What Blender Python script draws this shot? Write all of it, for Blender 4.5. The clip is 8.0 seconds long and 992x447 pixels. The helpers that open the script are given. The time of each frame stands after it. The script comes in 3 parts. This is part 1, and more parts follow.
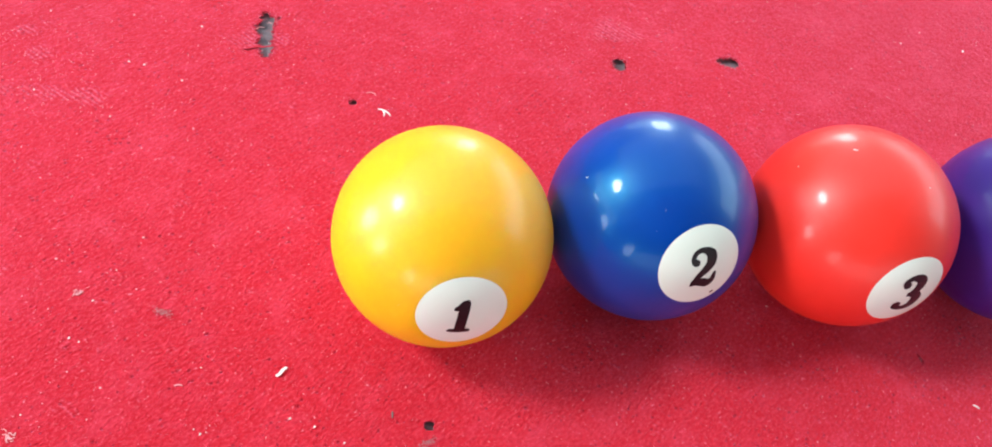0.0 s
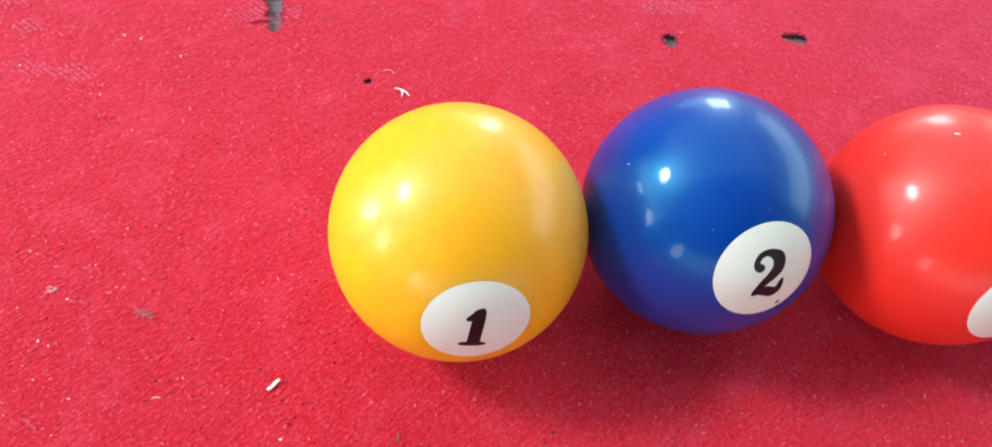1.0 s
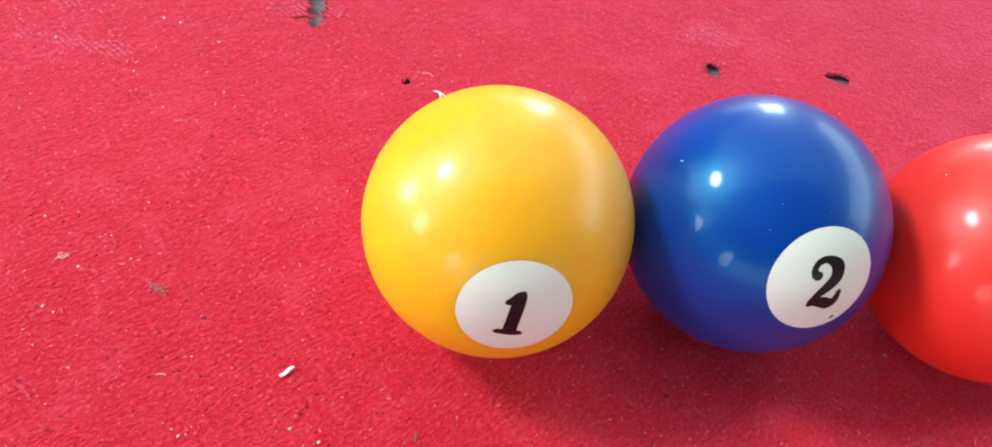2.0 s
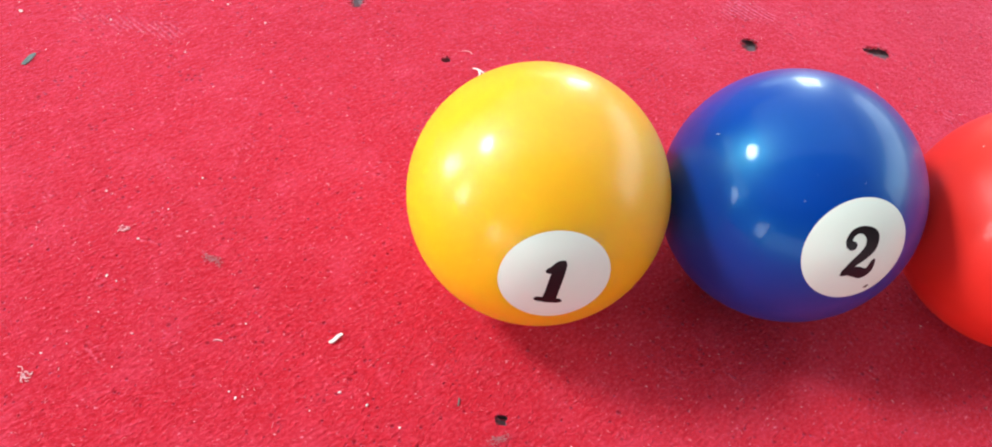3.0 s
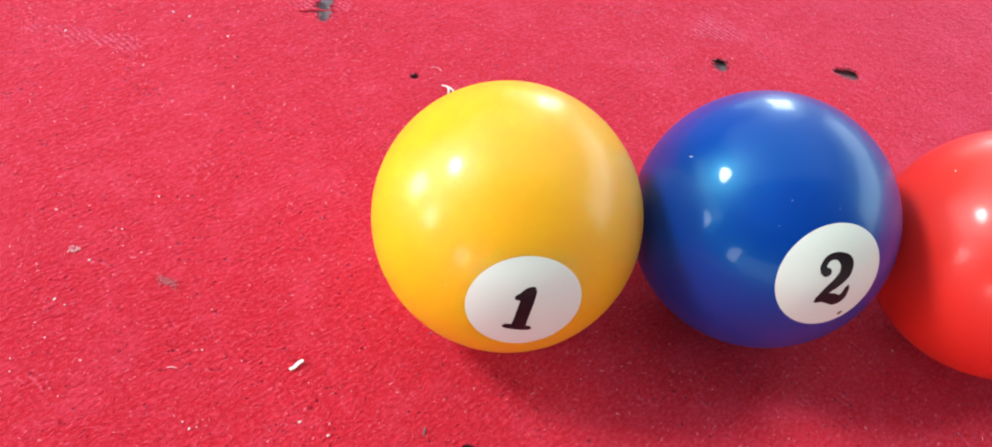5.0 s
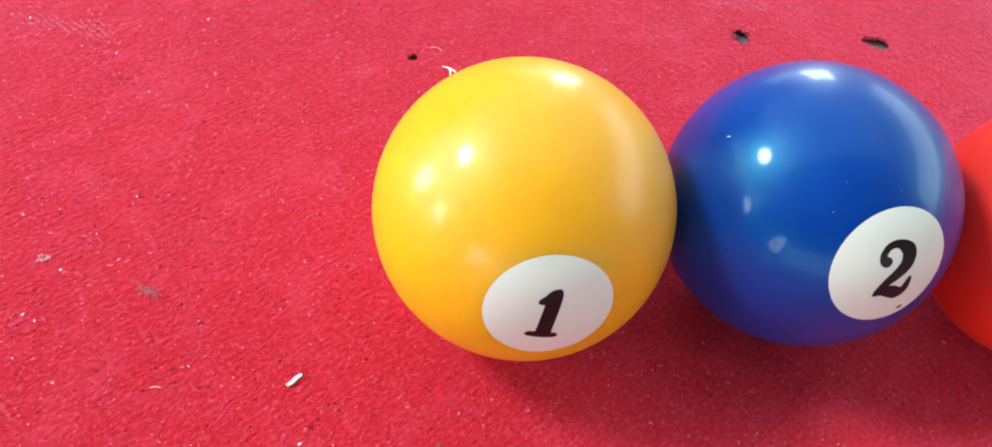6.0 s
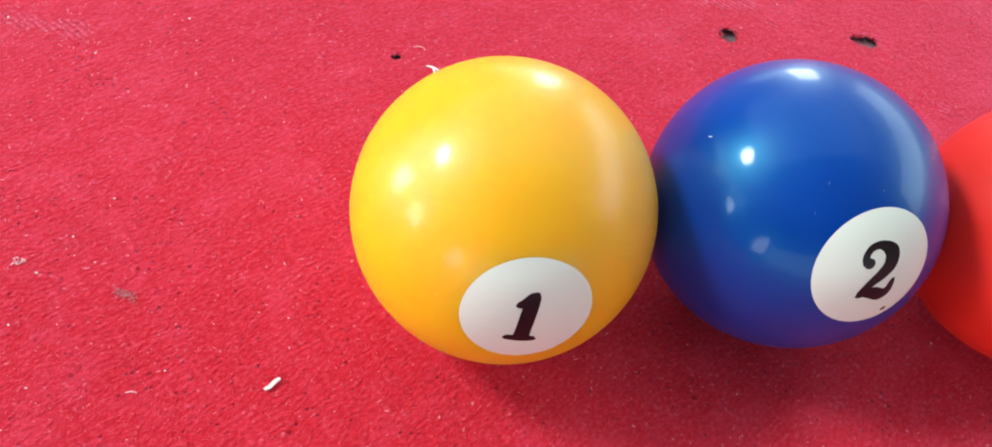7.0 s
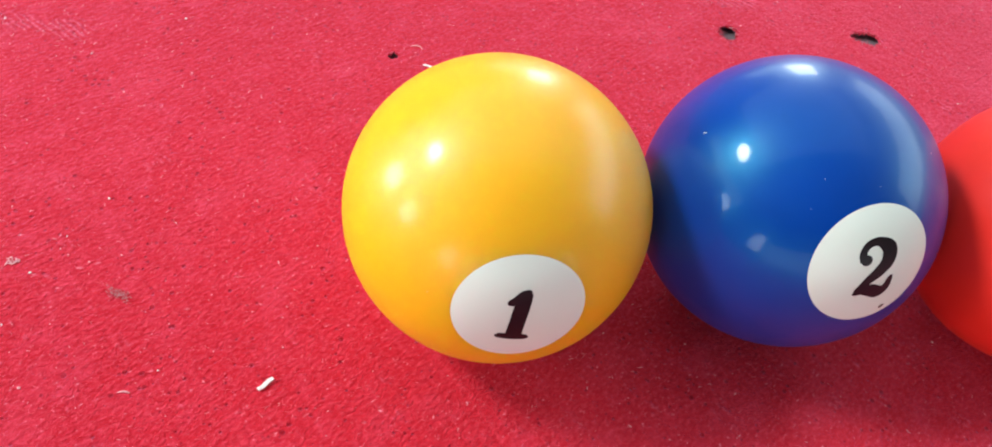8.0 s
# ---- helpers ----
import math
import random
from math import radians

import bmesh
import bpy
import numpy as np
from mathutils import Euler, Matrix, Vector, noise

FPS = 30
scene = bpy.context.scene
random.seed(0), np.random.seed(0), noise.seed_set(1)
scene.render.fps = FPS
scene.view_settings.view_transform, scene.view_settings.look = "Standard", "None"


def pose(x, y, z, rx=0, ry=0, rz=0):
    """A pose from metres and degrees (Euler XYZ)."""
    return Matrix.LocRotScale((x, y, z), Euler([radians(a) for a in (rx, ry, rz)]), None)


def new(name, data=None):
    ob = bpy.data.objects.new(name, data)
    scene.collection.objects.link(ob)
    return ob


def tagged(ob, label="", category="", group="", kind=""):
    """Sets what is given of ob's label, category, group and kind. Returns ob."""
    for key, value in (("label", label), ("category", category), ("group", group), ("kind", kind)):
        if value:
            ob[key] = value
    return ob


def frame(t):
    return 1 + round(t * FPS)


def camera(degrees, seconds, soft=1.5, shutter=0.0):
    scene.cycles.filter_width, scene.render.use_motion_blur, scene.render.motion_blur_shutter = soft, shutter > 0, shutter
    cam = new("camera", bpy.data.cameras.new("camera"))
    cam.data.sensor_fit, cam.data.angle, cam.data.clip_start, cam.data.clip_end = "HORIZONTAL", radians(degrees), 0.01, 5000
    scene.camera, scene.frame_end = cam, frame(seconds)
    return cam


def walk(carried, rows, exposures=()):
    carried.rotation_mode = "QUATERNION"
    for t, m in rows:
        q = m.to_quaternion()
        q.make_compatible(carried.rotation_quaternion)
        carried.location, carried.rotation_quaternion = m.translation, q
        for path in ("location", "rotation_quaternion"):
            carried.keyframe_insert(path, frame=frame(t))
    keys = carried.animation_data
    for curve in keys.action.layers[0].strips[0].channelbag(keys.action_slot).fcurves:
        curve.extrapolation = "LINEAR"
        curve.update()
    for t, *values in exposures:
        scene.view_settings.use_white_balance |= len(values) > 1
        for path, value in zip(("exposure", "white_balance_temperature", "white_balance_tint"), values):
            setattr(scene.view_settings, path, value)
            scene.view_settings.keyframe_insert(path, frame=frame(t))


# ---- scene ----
cam = camera(63.8, 8.0, soft=1.8)
# seconds, eye in metres, turn in degrees
PATH = [
    (0.0, -0.0323, -0.1044, 0.2047, 32.63, -8.02, -11.42),
    (0.3, -0.0292, -0.1032, 0.1983, 32.58, -10.15, -10.16),
    (0.5, -0.0237, -0.0989, 0.1902, 32.71, -9.75, -9.61),
    (0.8, -0.0203, -0.0974, 0.1854, 32.82, -5.54, -9.23),
    (1.0, -0.0207, -0.0904, 0.1800, 32.04, -5.49, -8.99),
    (1.2, -0.0199, -0.0782, 0.1737, 31.32, -5.51, -8.78),
    (1.5, -0.0239, -0.0712, 0.1706, 30.03, -5.52, -8.38),
    (1.7, -0.0278, -0.0794, 0.1677, 32.25, -6.12, -6.53),
    (2.0, -0.0286, -0.0993, 0.1623, 36.80, -7.96, -5.40),
    (2.2, -0.0307, -0.0999, 0.1642, 34.68, -8.11, -4.45),
    (3.3, -0.0308, -0.1045, 0.1671, 36.09, -5.50, -4.03),
    (3.5, -0.0327, -0.1034, 0.1698, 37.87, -5.94, -4.01),
    (4.0, -0.0312, -0.1013, 0.1697, 38.11, -6.48, -4.14),
    (4.2, -0.0303, -0.1024, 0.1673, 37.85, -6.96, -4.54),
    (4.5, -0.0290, -0.1025, 0.1652, 37.09, -7.66, -5.10),
    (4.7, -0.0298, -0.1017, 0.1647, 36.70, -7.90, -4.93),
    (5.8, -0.0288, -0.0894, 0.1527, 35.45, -7.10, -6.33),
    (6.0, -0.0305, -0.0874, 0.1495, 35.38, -7.09, -6.56),
    (6.3, -0.0304, -0.0865, 0.1468, 35.00, -7.14, -6.55),
    (6.5, -0.0291, -0.0868, 0.1469, 35.03, -7.32, -6.58),
    (6.8, -0.0269, -0.0868, 0.1476, 35.10, -7.14, -6.86),
    (7.0, -0.0269, -0.0862, 0.1487, 35.29, -7.15, -6.80),
    (7.2, -0.0275, -0.0867, 0.1468, 35.16, -7.11, -6.52),
    (7.5, -0.0288, -0.0852, 0.1468, 35.27, -7.13, -6.52),
    (7.8, -0.0272, -0.0858, 0.1467, 35.26, -6.64, -6.58),
    (8.0, -0.0243, -0.0866, 0.1475, 35.49, -6.66, -6.64),
]
EXPOSURES = [(0.0, 0.10), (1.5, -0.04), (3.5, 0.04), (4.7, 0.0), (6.0, -0.08), (8.0, -0.10)]
walk(cam, [(t, pose(x, y, z, rx, ry, rz)) for t, x, y, z, rx, ry, rz in PATH], EXPOSURES)

# ---- the room: sizes, windows, daylight ----
BALL = 0.028575                 # ball radius
X0, X1, Y0, Y1 = -3.2, 2.75, -2.6, 4.2
FLOOR, TOP = -0.80, 1.90        # heights below and above the cloth

world = bpy.data.worlds.new("daylight")
scene.world = world
world.use_nodes = True
wn = world.node_tree
sky = wn.nodes.new("ShaderNodeTexSky")
sky.sky_type, sky.sun_disc = "NISHITA", False
sky.sun_elevation, sky.sun_rotation = radians(48), radians(-60)
wn.links.new(sky.outputs["Color"], wn.nodes["Background"].inputs["Color"])
wn.nodes["Background"].inputs["Strength"].default_value = 0.12

# name, centre, width, height, the way it faces, watts, colour
WINDOWS_AND_FILLS = [
    ("far", (1.74, Y1, 0.92), 0.86, 1.36, "-y", 78.0, (0.94, 0.98, 1.0)),
    ("far_low", (0.75, Y1, 0.46), 1.00, 0.80, "-y", 5.5, (0.70, 0.98, 1.0)),
    ("right", (X1, 1.15, 1.15), 4.10, 1.30, "-x", 58.0, (0.86, 0.96, 1.0)),
    ("left_front", (X0, 0.92, 0.74), 0.90, 1.05, "+x", 70.0, (0.92, 0.98, 1.0)),
    ("left_back", (X0, -0.58, 0.80), 0.75, 0.95, "+x", 28.0, (0.92, 0.98, 1.0)),
    ("back", (-2.40, Y0, 0.62), 0.90, 0.95, "+y", 19.0, (0.92, 0.98, 1.0)),
    # unseen low fill with no known source, added to brighten the number discs
    ("back_low_fill", (0.35, Y0, 0.34), 4.40, 0.88, "+y", 16.0, (0.94, 0.98, 1.0)),
    # added light strip in place of the bright band above the left windows
    ("left_high_fill", (X0, 0.90, 1.58), 4.20, 0.58, "+x", 13.0, (0.80, 0.96, 1.0)),
    # added overhead fill, in place of an evenly bright ceiling
    ("roof_fill", (-0.05, 1.85, TOP), 2.90, 3.90, "-z", 34.0, (0.90, 0.97, 1.0)),
]
for tag, (wx, wy, wz), ww, wh, way, watts, tint in WINDOWS_AND_FILLS:
    data = bpy.data.lights.new("window_light", "AREA")
    data.shape = "RECTANGLE" if tag in ("far", "far_low", "right", "back_low_fill", "roof_fill", "left_high_fill") else "ELLIPSE"
    data.size, data.size_y, data.energy, data.color = ww, wh, watts, tint
    lamp = new("window_light", data)
    out = Vector({"-y": (0, 1, 0), "+x": (-1, 0, 0), "-x": (1, 0, 0), "+y": (0, -1, 0), "-z": (0, 0, 1)}[way]) * 0.10
    turn = {"-y": (radians(-90), 0, 0), "+x": (radians(-90), 0, radians(90)), "-x": (radians(-90), 0, radians(-90)), "+y": (radians(90), 0, 0), "-z": (0, 0, 0)}[way]
    lamp.location, lamp.rotation_euler = Vector((wx, wy, wz)) + out, turn

# the ceiling lamp that hangs near the added overhead opening
data = bpy.data.lights.new("lamp_light", "AREA")
data.shape, data.size, data.size_y, data.energy, data.color = "ELLIPSE", 0.62, 0.62, 88.0, (0.95, 0.99, 1.0)
lamp = new("lamp_light", data)
LAMP = (-1.85, 0.68, 1.78)
lamp.location = LAMP


# ---- materials ----
def material(name):
    mat = bpy.data.materials.new(name)
    mat.use_nodes = True
    return mat, mat.node_tree, mat.node_tree.nodes["Principled BSDF"]


def node(tree, kind, **inputs):
    n = tree.nodes.new(kind)
    for key, value in inputs.items():
        n.inputs[key.replace("_", " ")].default_value = value
    return n


def coords(tree, turn=0.0, scale=(1, 1, 1)):
    tc = tree.nodes.new("ShaderNodeTexCoord")
    mp = tree.nodes.new("ShaderNodeMapping")
    mp.vector_type = "TEXTURE"
    mp.inputs["Rotation"].default_value = (0, 0, turn)
    mp.inputs["Scale"].default_value = [1 / k for k in scale]
    tree.links.new(tc.outputs["Object"], mp.inputs["Vector"])
    return mp.outputs["Vector"]


def noise_tex(tree, vec, scale, detail=3.0, rough=0.55, distortion=0.0):
    n = node(tree, "ShaderNodeTexNoise", Scale=scale, Detail=detail, Roughness=rough, Distortion=distortion)
    tree.links.new(vec, n.inputs["Vector"])
    return n.outputs["Fac"]


def ramp(tree, fac, *stops):
    r = tree.nodes.new("ShaderNodeValToRGB")
    els = r.color_ramp.elements
    while len(els) < len(stops):
        els.new(0.5)
    for e, (p, c) in zip(els, stops):
        e.position, e.color = p, (*c, 1) if len(c) == 3 else c
    tree.links.new(fac, r.inputs["Fac"])
    return r.outputs["Color"]


def grey(tree, fac, lo, hi, a=0.0, b=1.0):
    m = node(tree, "ShaderNodeMapRange")
    m.inputs["From Min"].default_value, m.inputs["From Max"].default_value = lo, hi
    m.inputs["To Min"].default_value, m.inputs["To Max"].default_value = a, b
    tree.links.new(fac, m.inputs["Value"])
    return m.outputs["Result"]


def mixed(tree, fac, a, b, how="MIX"):
    m = tree.nodes.new("ShaderNodeMix")
    m.data_type, m.blend_type = "RGBA", how
    for sock, v in ((m.inputs[0], fac), (m.inputs[6], a), (m.inputs[7], b)):
        if isinstance(v, (int, float)):
            sock.default_value = v
        elif isinstance(v, tuple):
            sock.default_value = (*v, 1)
        else:
            tree.links.new(v, sock)
    return m.outputs[2]


def maths(tree, how, a, b=0.0):
    m = tree.nodes.new("ShaderNodeMath")
    m.operation = how
    for sock, v in zip(m.inputs, (a, b)):
        if isinstance(v, (int, float)):
            sock.default_value = v
        else:
            tree.links.new(v, sock)
    return m.outputs[0]


def bump(tree, bsdf, height, strength, distance, below=None):
    b = node(tree, "ShaderNodeBump", Strength=strength, Distance=distance)
    tree.links.new(height, b.inputs["Height"])
    if below:
        tree.links.new(below, b.inputs["Normal"])
    if bsdf:
        tree.links.new(b.outputs["Normal"], bsdf.inputs["Normal"])
    return b.outputs["Normal"]


TWILL = radians(31)
# worn patches: x, y, half length, half width (metres), turn in degrees
WORN = [(-0.045, 0.101, 0.013, 0.009, 0), (-0.104, 0.081, 0.020, 0.006, -12), (-0.113, 0.100, 0.007, 0.005, 20), (-0.118, 0.110, 0.006, 0.004, 0), (-0.145, 0.109, 0.007, 0.004, 10),
        (0.084, 0.098, 0.013, 0.008, -20)]


def cloth_material():
    """Worn red napped cloth: twill lines, a matted nap, paler worn patches."""
    mat, tr, bs = material("red_cloth")
    flat = coords(tr)
    along = coords(tr, TWILL, (1, 1.5, 1))
    spots = 0.0
    for wx, wy, rx, ry, turn in WORN:
        mp = tr.nodes.new("ShaderNodeMapping")
        mp.vector_type = "TEXTURE"
        mp.inputs["Location"].default_value, mp.inputs["Rotation"].default_value = (wx, wy, 0), (0, 0, radians(turn))
        mp.inputs["Scale"].default_value = (rx, ry, 1)
        tr.links.new(flat, mp.inputs["Vector"])
        ball = tr.nodes.new("ShaderNodeTexGradient")
        ball.gradient_type = "SPHERICAL"
        tr.links.new(mp.outputs["Vector"], ball.inputs["Vector"])
        spots = maths(tr, "MAXIMUM", spots, ball.outputs["Fac"])
    ragged = noise_tex(tr, flat, 120.0, 5.0, 0.65)
    worn = grey(tr, maths(tr, "ADD", maths(tr, "MULTIPLY", spots, 0.9), maths(tr, "MULTIPLY", maths(tr, "SUBTRACT", ragged, 0.54), 2.2)), 0.12, 0.50)
    broad = noise_tex(tr, flat, 9.0, 3.0)
    nap = noise_tex(tr, along, 780.0, 3.0, 0.65, 0.1)
    grain = noise_tex(tr, flat, 2400.0, 2.0, 0.6)
    streak = noise_tex(tr, along, 110.0, 3.0, 0.6)
    wave = node(tr, "ShaderNodeTexWave", Scale=225.0, Distortion=8.0, Detail=3.0)
    wave.inputs["Detail Scale"].default_value = 1.6
    wave.bands_direction = "Y"
    tr.links.new(coords(tr, TWILL), wave.inputs["Vector"])
    base = ramp(tr, broad, (0.3, (0.53, 0.0125, 0.024)), (0.7, (0.595, 0.018, 0.033)))
    base = mixed(tr, grey(tr, nap, 0.47, 0.66, 0.0, 0.50), base, (0.75, 0.070, 0.108))
    base = mixed(tr, grey(tr, nap, 0.42, 0.30, 0.0, 0.45), base, (0.36, 0.004, 0.010))
    base = mixed(tr, grey(tr, streak, 0.52, 0.72, 0.0, 0.20), base, (0.80, 0.080, 0.15))
    # small dimples, sunk by the bump and coloured darker
    cells = node(tr, "ShaderNodeTexVoronoi", Scale=640.0, Randomness=1.0)
    tr.links.new(flat, cells.inputs["Vector"])
    sizes = maths(tr, "MULTIPLY", grey(tr, noise_tex(tr, flat, 70.0, 4.0, 0.7), 0.36, 0.56), cells.outputs["Color"])
    dimple = grey(tr, maths(tr, "SUBTRACT", maths(tr, "MULTIPLY", sizes, 0.40), cells.outputs["Distance"]), 0.0, 0.09)
    base = mixed(tr, maths(tr, "MULTIPLY", dimple, 0.80), base, (0.26, 0.004, 0.009))
    mottle = noise_tex(tr, flat, 55.0, 4.0, 0.6)
    base = mixed(tr, grey(tr, mottle, 0.50, 0.70, 0.0, 0.22), base, (0.80, 0.085, 0.15))
    flecks = noise_tex(tr, along, 610.0, 3.0, 0.6)
    base = mixed(tr, grey(tr, flecks, 0.65, 0.72, 0.0, 0.60), base, (0.86, 0.28, 0.36))
    cross = node(tr, "ShaderNodeTexWave", Scale=205.0, Distortion=4.0, Detail=2.0)
    cross.bands_direction = "Y"
    tr.links.new(coords(tr, TWILL - radians(77)), cross.inputs["Vector"])
    thread_line = maths(tr, "MULTIPLY", grey(tr, cross.outputs["Fac"], 0.40, 0.85), grey(tr, nap, 0.40, 0.58))
    base = mixed(tr, maths(tr, "MULTIPLY", maths(tr, "MULTIPLY", worn, thread_line), 0.50), base, (0.86, 0.24, 0.36))
    base = mixed(tr, maths(tr, "MULTIPLY", maths(tr, "MULTIPLY", worn, grey(tr, nap, 0.46, 0.34)), 0.50), base, (0.24, 0.006, 0.014))
    tr.links.new(base, bs.inputs["Base Color"])
    bs.inputs["Roughness"].default_value = 0.9
    bs.inputs["Specular IOR Level"].default_value = 0.05
    bs.inputs["Sheen Weight"].default_value = 0.50
    bs.inputs["Sheen Roughness"].default_value = 0.45
    bs.inputs["Sheen Tint"].default_value = (1.0, 0.36, 0.68, 1)
    lines = maths(tr, "ADD", maths(tr, "MULTIPLY", cross.outputs["Fac"], worn), maths(tr, "MULTIPLY", wave.outputs["Fac"], 0.24))
    n1 = bump(tr, None, lines, 0.7, 0.0004)
    n2 = bump(tr, None, maths(tr, "SUBTRACT", nap, dimple), 0.60, 0.0005, n1)
    n3 = bump(tr, None, noise_tex(tr, flat, 430.0, 2.0, 0.5), 0.55, 0.0008, n2)
    bump(tr, bs, grain, 0.8, 0.0004, n3)
    return mat


def fibre_material(name, dark, pale, top):
    mat, tr, bs = material(name)
    geo = tr.nodes.new("ShaderNodeNewGeometry")
    col = ramp(tr, geo.outputs["Random Per Island"], (0.0, dark), (0.80, pale), (1.0, top))
    tr.links.new(col, bs.inputs["Base Color"])
    bs.inputs["Roughness"].default_value = 0.75
    bs.inputs["Specular IOR Level"].default_value = 0.1
    return mat


def slate_material():
    mat, tr, bs = material("grey_slate")
    v = coords(tr)
    col = ramp(tr, noise_tex(tr, v, 240.0, 5.0, 0.6), (0.25, (0.085, 0.070, 0.078)), (0.75, (0.30, 0.255, 0.275)))
    tr.links.new(col, bs.inputs["Base Color"])
    bs.inputs["Roughness"].default_value = 0.7
    bump(tr, bs, noise_tex(tr, v, 900.0, 3.0), 0.3, 0.0002)
    return mat


def resin_material(name, colour, deep, gloss=0.45, haze=(0.12, 0.19), coat=0.30, tint=(1, 1, 1), soak=0.0, rough=(0.38, 0.50)):
    """Polished phenolic resin: clear gloss with handling haze."""
    mat, tr, bs = material(name)
    v = coords(tr)
    cloud = noise_tex(tr, v, 45.0, 3.0)
    col = mixed(tr, grey(tr, cloud, 0.35, 0.7), colour, deep)
    tr.links.new(col, bs.inputs["Base Color"])
    smudge = noise_tex(tr, v, 130.0, 5.0, 0.65, 0.6)
    tr.links.new(grey(tr, smudge, 0.3, 0.75, *rough), bs.inputs["Roughness"])
    bs.inputs["IOR"].default_value = 1.5
    bs.inputs["Specular IOR Level"].default_value = gloss
    bs.inputs["Specular Tint"].default_value = (*tint, 1)
    bs.inputs["Coat Weight"].default_value = coat
    bs.inputs["Subsurface Weight"].default_value = soak
    bs.inputs["Subsurface Radius"].default_value = (1.0, 0.45, 0.10)
    bs.inputs["Subsurface Scale"].default_value = 0.010
    tr.links.new(grey(tr, smudge, 0.35, 0.8, *haze), bs.inputs["Coat Roughness"])
    return mat


def plain_material(name, a, b, scale, rough, relief=0.2, distance=0.0004, metal=0.0):
    mat, tr, bs = material(name)
    v = coords(tr)
    n = noise_tex(tr, v, scale, 4.0, 0.6)
    tr.links.new(ramp(tr, n, (0.3, a), (0.7, b)), bs.inputs["Base Color"])
    bs.inputs["Roughness"].default_value = rough
    bs.inputs["Metallic"].default_value = metal
    bump(tr, bs, noise_tex(tr, v, scale * 6, 3.0), relief, distance)
    return mat


CLOTH = cloth_material()
FUZZ = fibre_material("nap_fibres", (0.52, 0.008, 0.018), (0.72, 0.030, 0.050), (0.82, 0.22, 0.28))
FRAY = fibre_material("frayed_threads", (0.30, 0.006, 0.014), (0.66, 0.05, 0.09), (0.86, 0.40, 0.46))
PALEFIBRE = fibre_material("pale_fibres", (0.80, 0.20, 0.26), (0.88, 0.62, 0.66), (0.90, 0.88, 0.87))
DUST = fibre_material("pinkish_dust", (0.80, 0.12, 0.18), (0.86, 0.36, 0.42), (0.90, 0.86, 0.84))
SLATE = slate_material()
YELLOW = resin_material("yellow_resin", (0.93, 0.49, 0.003), (0.92, 0.455, 0.003), 0.50, (0.14, 0.21), soak=0.75)
BLUE = resin_material("blue_resin", (0.0001, 0.036, 0.295), (0.0001, 0.030, 0.26), 0.66, (0.07, 0.11), 0.27, (0.15, 0.92, 1.0), rough=(0.33, 0.45))
RED = resin_material("red_resin", (0.82, 0.026, 0.014), (0.78, 0.022, 0.011), 0.50, (0.10, 0.15), 0.22)
PURPLE = resin_material("purple_resin", (0.036, 0.010, 0.19), (0.030, 0.008, 0.16), 0.40, (0.07, 0.12), 0.34, (0.6, 0.85, 1.0))
IVORY = resin_material("ivory_resin", (0.80, 0.90, 0.79), (0.78, 0.87, 0.75), 0.3)
INK = plain_material("numeral_ink", (0.010, 0.006, 0.008), (0.018, 0.010, 0.011), 400.0, 0.28, 0.05)
INK.node_tree.nodes["Principled BSDF"].inputs["Specular IOR Level"].default_value = 0.2
NICK = plain_material("brown_nick", (0.10, 0.06, 0.04), (0.18, 0.11, 0.07), 900.0, 0.7)
TORN = plain_material("red_thread", (0.60, 0.02, 0.05), (0.72, 0.05, 0.09), 700.0, 0.9)
LINT = plain_material("pale_lint", (0.74, 0.70, 0.66), (0.86, 0.83, 0.80), 600.0, 0.8)
PINKLINT = plain_material("pinkish_lint", (0.80, 0.35, 0.38), (0.86, 0.52, 0.52), 600.0, 0.85)
SPLINT = plain_material("pale_wood", (0.78, 0.72, 0.66), (0.88, 0.85, 0.82), 500.0, 0.7)
GREENGREY = plain_material("grey_green_chalk", (0.10, 0.14, 0.13), (0.20, 0.24, 0.22), 500.0, 0.9)
GREY = plain_material("grey_chalk", (0.42, 0.13, 0.15), (0.50, 0.20, 0.21), 500.0, 0.9)
PLASTER = plain_material("grey_plaster", (0.36, 0.38, 0.40), (0.44, 0.46, 0.48), 6.0, 0.9, 0.1)
CEILING = plain_material("ceiling_paint", (0.34, 0.38, 0.42), (0.42, 0.46, 0.50), 6.0, 0.9, 0.1)
DADO = plain_material("dark_brown_paint", (0.06, 0.05, 0.045), (0.10, 0.085, 0.07), 6.0, 0.7, 0.1)
TILE = plain_material("floor_tile", (0.10, 0.085, 0.075), (0.15, 0.135, 0.12), 5.0, 0.5, 0.1)
FRAMEW = plain_material("window_frame_paint", (0.60, 0.59, 0.57), (0.70, 0.69, 0.67), 20.0, 0.5, 0.1)
WOOD = plain_material("dark_table_wood", (0.08, 0.04, 0.025), (0.15, 0.08, 0.05), 14.0, 0.45, 0.1)


# ---- building helpers ----
def mesh_of(name, bm, mat, smooth=False):
    me = bpy.data.meshes.new(name)
    bm.to_mesh(me)
    bm.free()
    me.materials.append(mat)
    if smooth:
        me.polygons.foreach_set("use_smooth", [True] * len(me.polygons))
    return me


def part(name, bm, mat, parent=None, label="", smooth=False):
    ob = new(name, mesh_of(name, bm, mat, smooth))
    ob.parent = parent
    return tagged(ob, label)


def add_box(bm, lo, hi):
    c = [(a + b) / 2 for a, b in zip(lo, hi)]
    s = [b - a for a, b in zip(lo, hi)]
    bmesh.ops.create_cube(bm, size=1.0, matrix=Matrix.Translation(c) @ Matrix.Diagonal((*s, 1)))


def box(name, lo, hi, mat, parent=None, label=""):
    bm = bmesh.new()
    add_box(bm, lo, hi)
    return part(name, bm, mat, parent, label)


